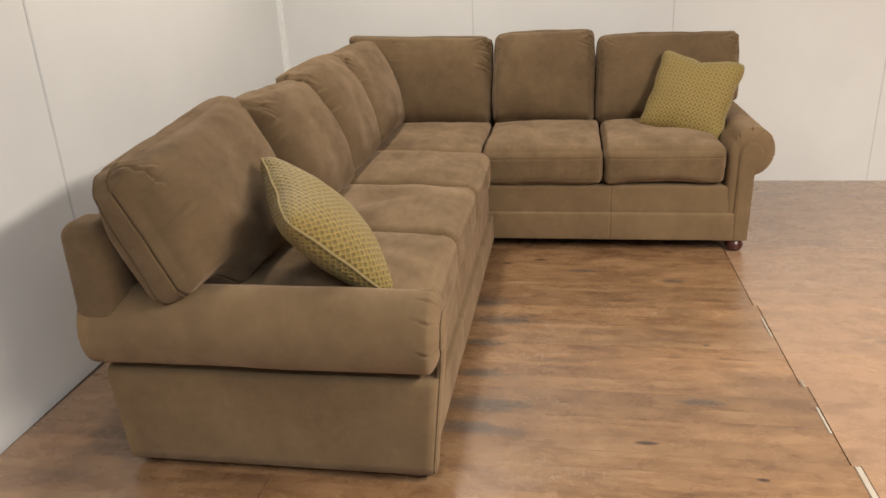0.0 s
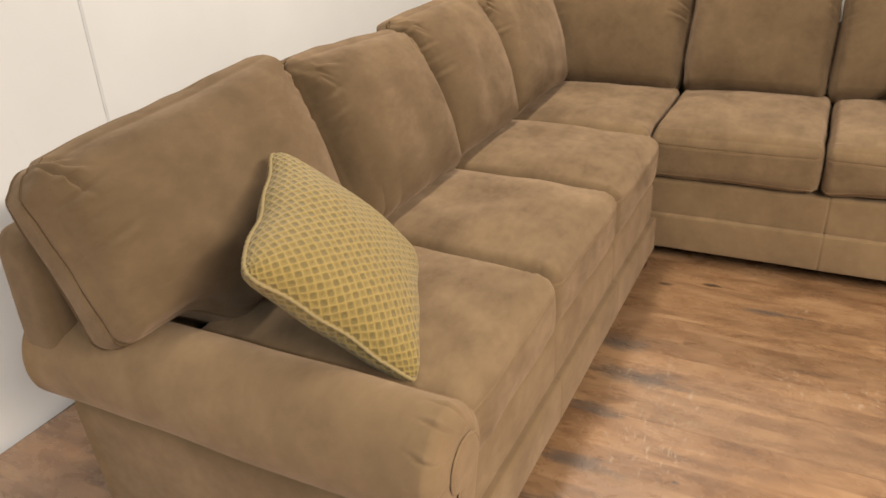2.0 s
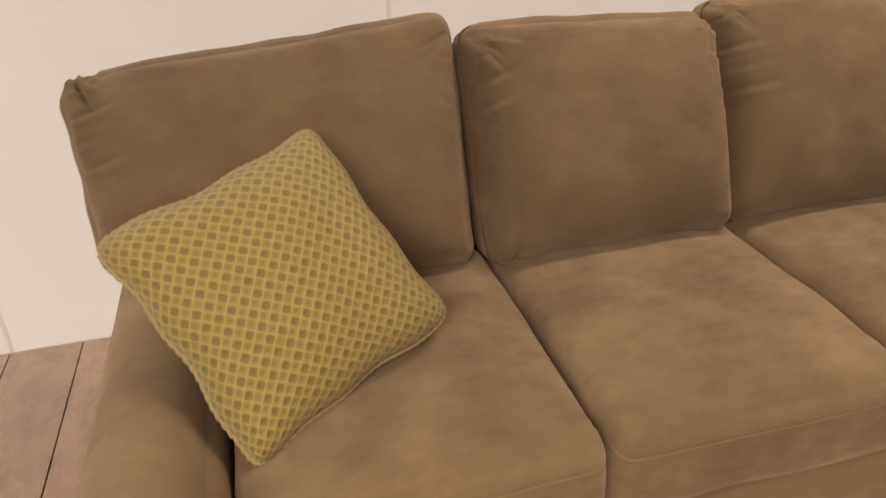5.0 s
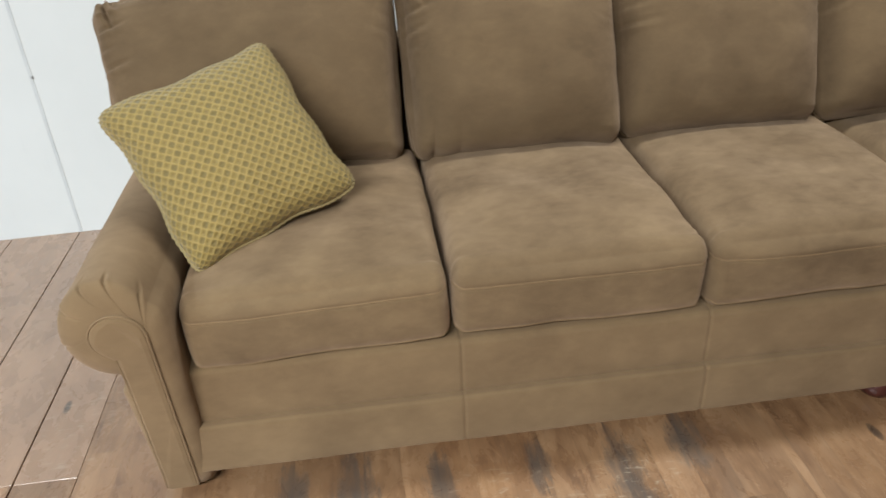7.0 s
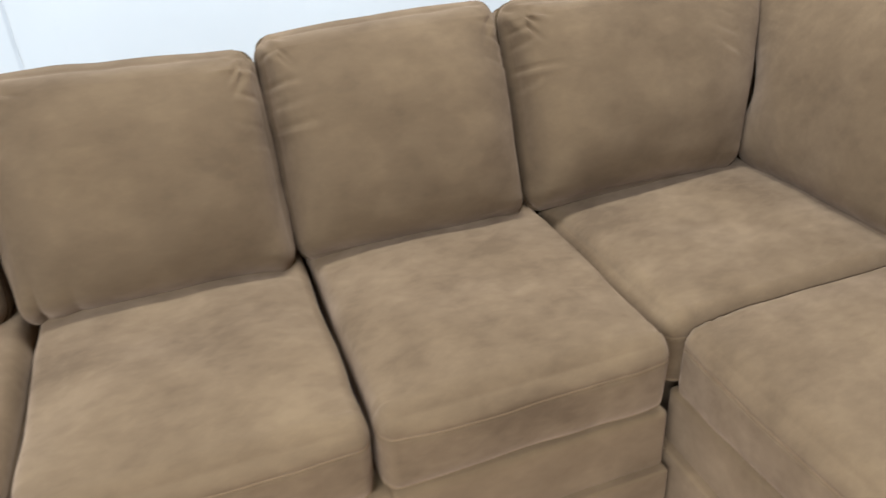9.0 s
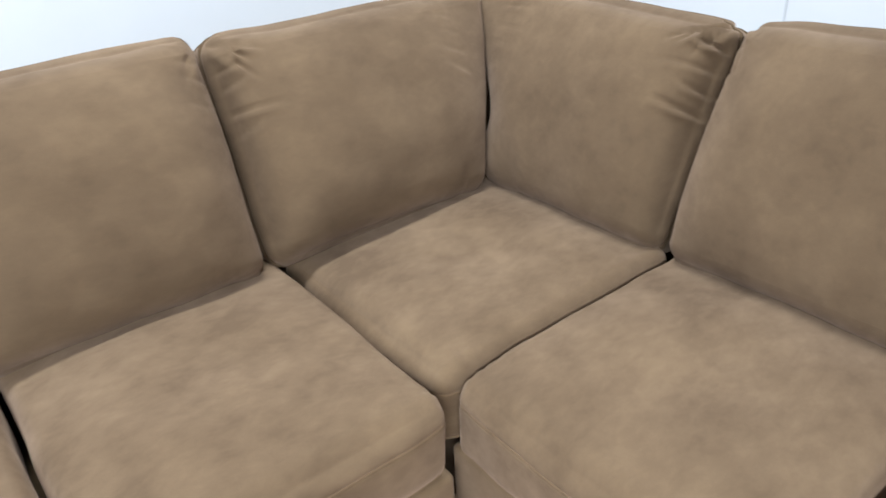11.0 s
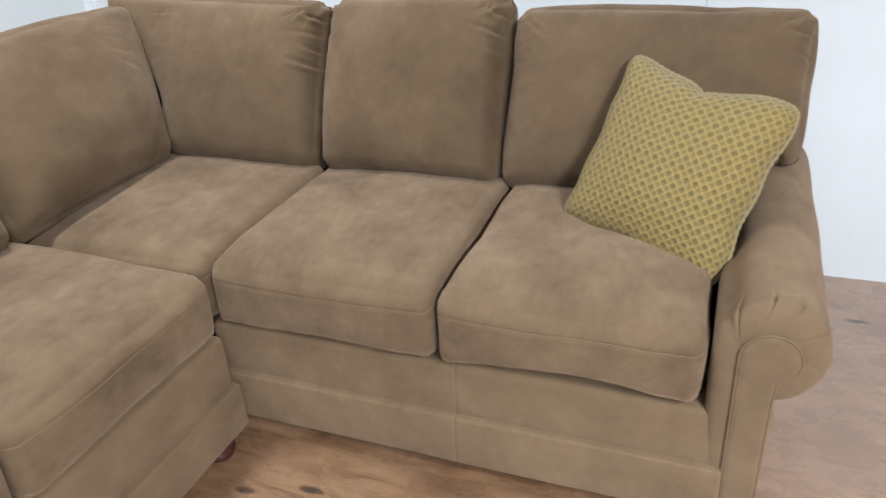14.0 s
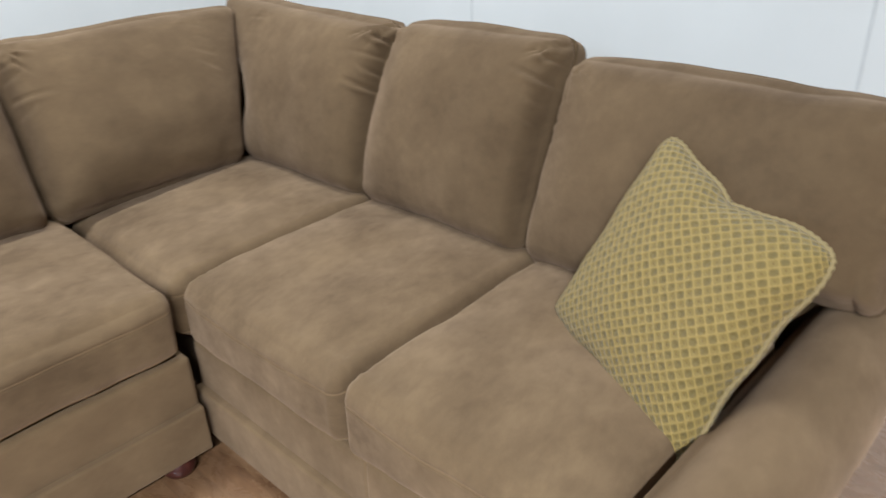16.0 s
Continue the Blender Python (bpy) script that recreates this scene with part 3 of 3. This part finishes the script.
def rolled_arm(parent, length, m, seed, low, lean, shift):
    """Rolled arm: local x outward, y from the front backwards, z up; its front leans forward towards the top."""
    prof = arm_profile(low)
    n = len(prof)
    outer = np.array([(s, z) for s, z, _ in prof])
    key = key_outline(prof, shift)

    def slope(y, z):
        front = lean * float(np.clip((0.50 - z) / 0.44, 0, 1)) * (1 - float(smooth_step(0.0, 0.35, y)))
        return y + front - 0.012 * float(np.clip((0.42 - z) / 0.38, 0, 1)) * float(smooth_step(0.45, length, y))

    rings = []
    R = 0.028
    for a in np.linspace(90, 0, 10):
        rings.append((R - R * math.sin(radians(a)), 1 - math.cos(radians(a))))
    for y in list(np.linspace(0.042, 0.12, 10)) + list(np.linspace(0.16, length, 18)):
        rings.append((y, 0.0))
    verts = []
    for y, k in rings:
        o = outer + (key - outer) * k
        for (s, z), (_, _, a) in zip(o, prof):
            if a is not None:
                fall = math.exp(-((y - 0.024) / 0.022) ** 2)
                for pa in (-12, 32, 68, 98, 138):
                    off = a - pa - 220 * (y - 0.02) * math.sin(radians(90 - pa))
                    g = fall * (0.0085 * math.exp(-(off / 1.6) ** 2) - 0.0022 * math.exp(-((off - 4.5) / 3.0) ** 2))
                    s -= g * math.cos(radians(a))
                    z -= g * math.sin(radians(a))
                w = 0.0035 * noise.noise(Vector((s * 6, y * 5, z * 6 + seed)))
                s += w * math.cos(radians(a))
                z += w * math.sin(radians(a))
            verts.append((s, slope(y, z), z))
    faces = []
    for i in range(len(rings) - 1):
        for j in range(n):
            c = (j + 1) % n
            faces.append((i * n + j, i * n + c, (i + 1) * n + c, (i + 1) * n + j))
    faces.append(tuple(range((len(rings) - 1) * n, len(rings) * n))[::-1])
    arm = mesh_object("arm", verts, faces, LIT_FRAME_SUEDE, parent)
    arm.matrix_local = m
    mid = key.mean(axis=0)
    v2 = []
    for y, k in ((0.006, 0.0), (-0.002, 0.0), (-0.006, 0.004), (-0.008, 0.012)):
        way = np.array([mid[0], 0]) - key * np.array([1, 0])
        for (s, z), w in zip(key, way):
            v2.append((s + np.sign(w[0]) * min(abs(w[0]), k), slope(y, z), z - (k * 0.8 if z > 0.5 else 0)))
    f2 = []
    for i in range(3):
        for j in range(n):
            c = (j + 1) % n
            f2.append(((i + 1) * n + j, (i + 1) * n + c, i * n + c, i * n + j))
    f2.append(tuple(range(3 * n, 4 * n)))
    facing = mesh_object("scroll_panel", v2, f2, LIT_FRAME_SUEDE, arm, smooth=False)
    path = [Vector((s, slope(-0.003, z), z)) for s, z in key]
    welt(arm, "welt", path, 0.0024, LIT_FRAME_SUEDE)
    return arm


def welt(parent, name, path, radius, mat, closed=False, sides=6, label=""):
    verts, faces = [], []
    n = len(path)
    for i, p in enumerate(path):
        a = path[(i - 1) % n] if closed or i else path[0]
        c = path[(i + 1) % n] if closed or i < n - 1 else path[-1]
        t = (c - a).normalized() if (c - a).length > 1e-9 else Vector((0, 0, 1))
        side = t.cross(Vector((0.31, 0.87, 0.38))).normalized()
        up = t.cross(side)
        for k in range(sides):
            w = 2 * math.pi * k / sides
            verts.append(p + (side * math.cos(w) + up * math.sin(w)) * radius)
    last = n if closed else n - 1
    for i in range(last):
        j = (i + 1) % n
        for k in range(sides):
            c = (k + 1) % sides
            faces.append((i * sides + k, i * sides + c, j * sides + c, j * sides + k))
    return mesh_object(name, verts, faces, mat, parent, label)


def front_rail(parent, x0, x1, m, seed, seam, low, seams, back):
    """Two-tier upholstered rail: local x along, y backwards from the seats' front line; the band goes on across the arm's front."""
    L = (x1 - x0)
    a = upholstered("front_rail", parent, -L / 2, L / 2, back + 0.007, 0.107, seam - 0.02, 0.332, 0.014, seed, grooves=(seams, (), ()), mat=LIT_FRAME_SUEDE)
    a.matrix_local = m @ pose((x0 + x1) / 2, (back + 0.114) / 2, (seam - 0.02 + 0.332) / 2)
    c = upholstered("border_band", parent, -L / 2, L / 2, back - 0.014, 0.107, low, seam, 0.007, seed + 1, grooves=(seams, (), ()), mat=LIT_FRAME_SUEDE)
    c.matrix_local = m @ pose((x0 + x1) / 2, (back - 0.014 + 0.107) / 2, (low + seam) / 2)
    return a


def section(name, label):
    ob = new(name)
    return tagged(ob, label, "sofa", "sectional sofa")


def left_at(y, x, z, rx=0):
    return pose(x, y, z) @ pose(0, 0, 0, 0, 0, 90) @ pose(0, 0, 0, rx, 0, 0)


def back_at(x, y, z, rx=0):
    return pose(x, y, z) @ pose(0, 0, 0, rx, 0, 0)


# the long section along the left wall
sofa_l = section("sofa_section", "brown suede sofa section with one rolled arm and three seats")
LY = [2.138, 2.700, 3.268, 3.857]
for k in range(3):
    sunk = (0.009, 0.0, 0.0)[k]
    seat_cushion(sofa_l, LY[k + 1] - LY[k], 0.66, left_at((LY[k] + LY[k + 1]) / 2, FRONT_L - 0.33, (SEAT_LOW + SEAT_TOP) / 2 - sunk) @ pose(0, 0, 0, 0, -190 * sunk), 11 + k)
front_rail(sofa_l, 2.106, 3.864, pose(FRONT_L, 0, 0, 0, 0, 90), 3, 0.192, 0.058, (-0.266, 0.304), 0.004)
upholstered("seat_deck", sofa_l, -0.40, FRONT_L - 0.08, 2.10, 3.830, 0.075, 0.336, 0.01, 5)
raked_frame(upholstered("back_frame", sofa_l, -0.480, -0.365, 2.055, 3.815, 0.062, 0.785, 0.035, 6), 0)
upholstered("wing", sofa_l, -0.492, -0.345, 1.955, 2.090, 0.440, 0.795, 0.040, 16, (0.004, 0.010, 0.003), label="rounded suede end of the sofa's back")
rolled_arm(sofa_l, 0.985, Matrix(((0, -1, 0, 0.510), (-1, 0, 0, 2.138), (0, 0, 1, -0.013), (0, 0, 0, 1))), 2, 0.043, 0.045, 0.0)
for x, y in ((0.405, 2.075), (0.415, 3.785), (-0.330, 2.10), (-0.33, 3.74)):
    foot(sofa_l, x, y)


def left_back(parent, y0, y1, top, seed, bottom=0.551, x=-0.060, thick=0.185, rake=RAKE, **more):
    h = (top - bottom + 0.012) / math.cos(radians(rake))
    m = pose(x, (y0 + y1) / 2, bottom) @ pose(0, 0, 0, 0, 0, 90) @ pose(0, 0, 0, -rake) @ pose(0, thick / 2, h / 2)
    return back_cushion(parent, y1 - y0, h, thick, m, seed, **more)


def rear_back(parent, x0, x1, top, seed, bottom=0.543, y=4.447, thick=0.185, rake=RAKE, **more):
    h = (top - bottom + 0.012) / math.cos(radians(rake))
    m = pose((x0 + x1) / 2, y, bottom) @ pose(0, 0, 0, -rake) @ pose(0, thick / 2, h / 2)
    return back_cushion(parent, x1 - x0, h, thick, m, seed, **more)


left_back(sofa_l, 1.922, 2.668, 0.990, 21, over=-0.20, lift=0.082, tilt=0.075, pleats=(1.1, 0.4), corners=(0.085, 0.06), flare=0.018)
left_back(sofa_l, 2.668, 3.247, 0.992, 22, x=-0.040, tilt=-0.012, pleats=(0.6, 0.6), corners=(0.055, 0.042))
left_back(sofa_l, 3.238, 3.818, 1.016, 23, tilt=0.014, pleats=(0.4, 0.4), corners=(0.034, 0.05))

# the section along the back wall, with the corner seat
sofa_b = section("sofa_section", "brown suede sofa section with corner seat and one rolled arm")
seat_cushion(sofa_b, 0.615, 0.650, back_at(0.408 - 0.3075, 3.878 + 0.325, (SEAT_LOW + SEAT_TOP) / 2 - 0.002), 14)
BX = [0.405, 1.002, 1.573]
for k in range(2):
    seat_cushion(sofa_b, BX[k + 1] - BX[k], 0.66, back_at((BX[k] + BX[k + 1]) / 2, FRONT_B + 0.33, (SEAT_LOW + SEAT_TOP) / 2), 15 + k, sag=0.004 + 0.018 * k)
front_rail(sofa_b, 0.376, 1.626, pose(0, FRONT_B, 0), 7, 0.198, 0.060, (0.040,), 0.015)
upholstered("seat_deck", sofa_b, -0.40, 1.60, FRONT_B + 0.08, 4.72, 0.075, 0.336, 0.01, 8)
raked_frame(upholstered("back_frame", sofa_b, -0.485, 1.700, 4.705, 4.825, 0.062, 0.785, 0.035, 9), 1)
upholstered("wing", sofa_b, 1.645, 1.728, 4.700, 4.832, 0.440, 0.770, 0.040, 17, (0.010, 0.004, 0.003), label="rounded suede end of the sofa's back")
upholstered("side_frame", sofa_b, -0.485, -0.365, 3.825, 4.70, 0.062, 0.785, 0.035, 10)
rolled_arm(sofa_b, 0.935, Matrix(((1, 0, 0, 1.578), (0, 1, 0, 3.886), (0, 0, 1, 0), (0, 0, 0, 1))), 4, 0.058, 0.022, 0.012)
for x, y in ((1.645, 3.935), (0.60, 4.20), (1.64, 4.75), (-0.40, 4.74), (-0.40, 3.90)):
    foot(sofa_b, x, y)
left_back(sofa_b, 3.820, 4.426, 1.005, 24, x=-0.078, shear=0.36, pleats=(0.8, 0.3))
rear_back(sofa_b, -0.185, 0.402, 1.008, 25, tilt=-0.03, pleats=(0.3, 1.3), flare=0.270, droop=0.012, corners=(0.02, 0.055))
rear_back(sofa_b, 0.402, 0.975, 1.012, 26, tilt=0.012, pleats=(0.4, 0.9))
rear_back(sofa_b, 0.975, 1.737, 0.985, 27, over=0.17, lift=0.115, pleats=(0.4, 0.6), corners=(0.05, 0.075))


# ---- throw pillows ----
def throw_pillow(name, centre, right, up, side, thick, seed, label, notch=0.0):
    u = Vector(right).normalized()
    n = u.cross(Vector(up)).normalized()
    v = n.cross(u)
    N = 44
    t = np.sin(np.linspace(-1, 1, N + 1) * math.pi / 2)
    verts, faces = [], []
    h = side / 2

    def place(a, c, s):
        ex = 1 - 0.085 * (1 - c * c) - 0.080 * (a * c) ** 8
        ey = 1 - 0.085 * (1 - a * a) - 0.080 * (a * c) ** 8
        if c > 0 and notch:
            ey -= c ** 2 * notch * math.exp(-abs(a + 0.03) / 0.26)
        x, y = h * a * ex, h * c * ey
        x += 0.003 * math.sin(y * 46 + seed) * abs(a) ** 6
        y += 0.003 * math.sin(x * 41 + seed * 2) * abs(c) ** 6
        z = thick / 2 * ((1 - a ** 2) ** 0.44 * (1 - c ** 2) ** 0.44 * 0.93 + 0.10 * (1 - max(abs(a), abs(c)) ** 10))
        z += 0.007 * noise.noise(Vector((x * 9, y * 9, seed + s))) * (1 - max(abs(a), abs(c)) ** 4)
        return (x, y, s * z)

    for s in (1, -1):
        base = len(verts)
        for a in t:
            for c in t:
                verts.append(place(a, c, s))
        for i in range(N):
            for j in range(N):
                q = (base + i * (N + 1) + j, base + (i + 1) * (N + 1) + j, base + (i + 1) * (N + 1) + j + 1, base + i * (N + 1) + j + 1)
                faces.append(q if s > 0 else q[::-1])
    ob = mesh_object(name, verts, faces, WEAVE)
    # cloth lengths along the middle of the pillow, so that the weave keeps its size where the cloth curves away
    mid = [Vector(place(a, 0.0, 1)) for a in t]
    run = np.concatenate([[0], np.cumsum([(q - p).length for p, q in zip(mid, mid[1:])])])
    run -= run[-1] / 2
    cloth = [(run[i], run[j]) for _ in (0, 1) for i in range(N + 1) for j in range(N + 1)]
    layer = ob.data.uv_layers.new(name="cloth")
    for loop in ob.data.loops:
        layer.data[loop.index].uv = cloth[loop.vertex_index]
    ob.matrix_world = Matrix(((u.x, v.x, n.x, centre[0]), (u.y, v.y, n.y, centre[1]), (u.z, v.z, n.z, centre[2]), (0, 0, 0, 1)))
    path = []
    for k in range(4):
        for w in np.linspace(-1, 1, 90)[:-1]:
            a, c = ((w, -1), (1, w), (-w, 1), (-1, -w))[k]
            x, y, _ = place(a, c, 1)
            path.append(Vector((x * (1 + 0.006 * math.sin(len(path) * 1.9)), y * (1 + 0.006 * math.sin(len(path) * 1.9)), 0.0012 * math.cos(len(path) * 1.9))))
    welt(ob, "cord", path, 0.0046, CORD, True, 6, "thin twisted olive-gold cord")
    return tagged(ob, label, "pillow", "throw pillows")


throw_pillow("throw_pillow", (0.143, 2.261, 0.695), (-0.186, 0.340, 0.073), (-0.202, -0.166, 0.272), 0.424, 0.175, 3.1, "gold lattice-woven square throw pillow leaning on the suede sofa")
throw_pillow("throw_pillow", (1.447, 4.305, 0.695), (0.347, -0.166, -0.053), (0.133, 0.146, 0.338), 0.436, 0.165, 7.7, "gold lattice-woven square throw pillow leaning by the sofa arm", 0.13)

# ---- wall panel joints ----
def wall_joint(wall, x0, y0, x1, y1, width, mat=SEAM, proud=0.002):
    bm = box_bm(min(x0, x1) - (width / 2 if y0 == y1 else proud), max(x0, x1) + (width / 2 if y0 == y1 else proud),
                min(y0, y1) - (proud if y0 == y1 else width / 2), max(y0, y1) + (proud if y0 == y1 else width / 2), 0.0, TOP)
    return part("panel_joint", bm, mat, wall)


for x in (0.23, 1.448, 2.675, 3.9):
    wall_joint(wall_back, x, WY, x, WY, 0.006)
for y in (2.67, 1.45, 0.23):
    x = left_x(y)
    part("panel_joint", box_bm(x - 0.002, x + 0.002, y - 0.0052, y + 0.0052, 0.0, TOP), SEAM, wall_left)
trim = tagged(part("trim", box_bm(xb - 0.010, xb + 0.034, WY - 0.034, WY + 0.010, 0, TOP, 0.005, 2), TRIM, None), "white corner trim strip between the walls", "trim", kind="structure")

# ---- floor ----
floor = tagged(part("floor", box_bm(xa - 0.3, FAR_X + 0.3, NEAR_Y - 0.3, WY + 0.3, -0.10, -0.012), SUBFLOOR, None), "worn brown wood-plank floor with dark stains", "floor", kind="structure")
rng = random.Random(5)
ys = [1.20, 1.445, 1.65, 1.80, 2.02, 2.226, 2.407, 2.648, 2.886, 3.033, 3.285, 3.46, 3.628, 3.81, 4.00, 4.20, 4.37, 4.58, 4.77, 4.97, WY + 0.05]
y = 1.20
while y > NEAR_Y:
    y -= rng.uniform(0.17, 0.23)
    ys.insert(0, y)
for k in range(len(ys) - 1):
    y0, y1 = ys[k], ys[k + 1]
    xs = [xa - 0.2]
    if y1 < 1.85:
        xs += [0.37]
    else:
        xs += [rng.uniform(-0.2, 0.3)]
    mid = (y0 + y1) / 2
    xs += [1.601 if mid > 3.16 else 1.617 if mid > 2.53 else 1.638 if mid > 2.22 else 1.664]
    x = xs[-1]
    while x < FAR_X:
        x += rng.uniform(1.1, 1.9)
        xs.append(min(x, FAR_X + 0.2))
    for a, c in zip(xs, xs[1:]):
        g = 0.0 if y0 > 1.75 or a > 1.5 else 0.0018
        gx = 0.0032 if abs(c - 1.632) < 0.04 else 0.001
        # planks right of the joint and by the left wall: reflection in the colour
        ob = part("plank", box_bm(a + 0.001, c - gx, y0 + g, y1 - g, -0.011, rng.uniform(-0.0003, 0.0003), 0.0008 if g else 0.0, 1), PALE_SHEEN_WOOD if a > 1.5 or (c < 0.5 and y1 < 1.85) else WOOD, floor)

# pale slivers of the metal joint strip
for x, y0, y1, w in ((1.606, 3.00, 3.16, 0.009), (1.629, 2.38, 2.52, 0.009), (1.652, 1.90, 2.22, 0.018), (1.626, 2.64, 2.69, 0.006)):
    part("joint_strip", box_bm(x - w / 2, x + w / 2, y0, y1, -0.001, 0.0035, 0.0015, 1), STRIP, floor, "worn pale metal joint strip")
part("screw", box_bm(left_x(1.455) - 0.001, left_x(1.455) + 0.003, 1.450, 1.459, 0.598, 0.607, 0.0012, 2), SCREW, wall_left, "dull screw head")
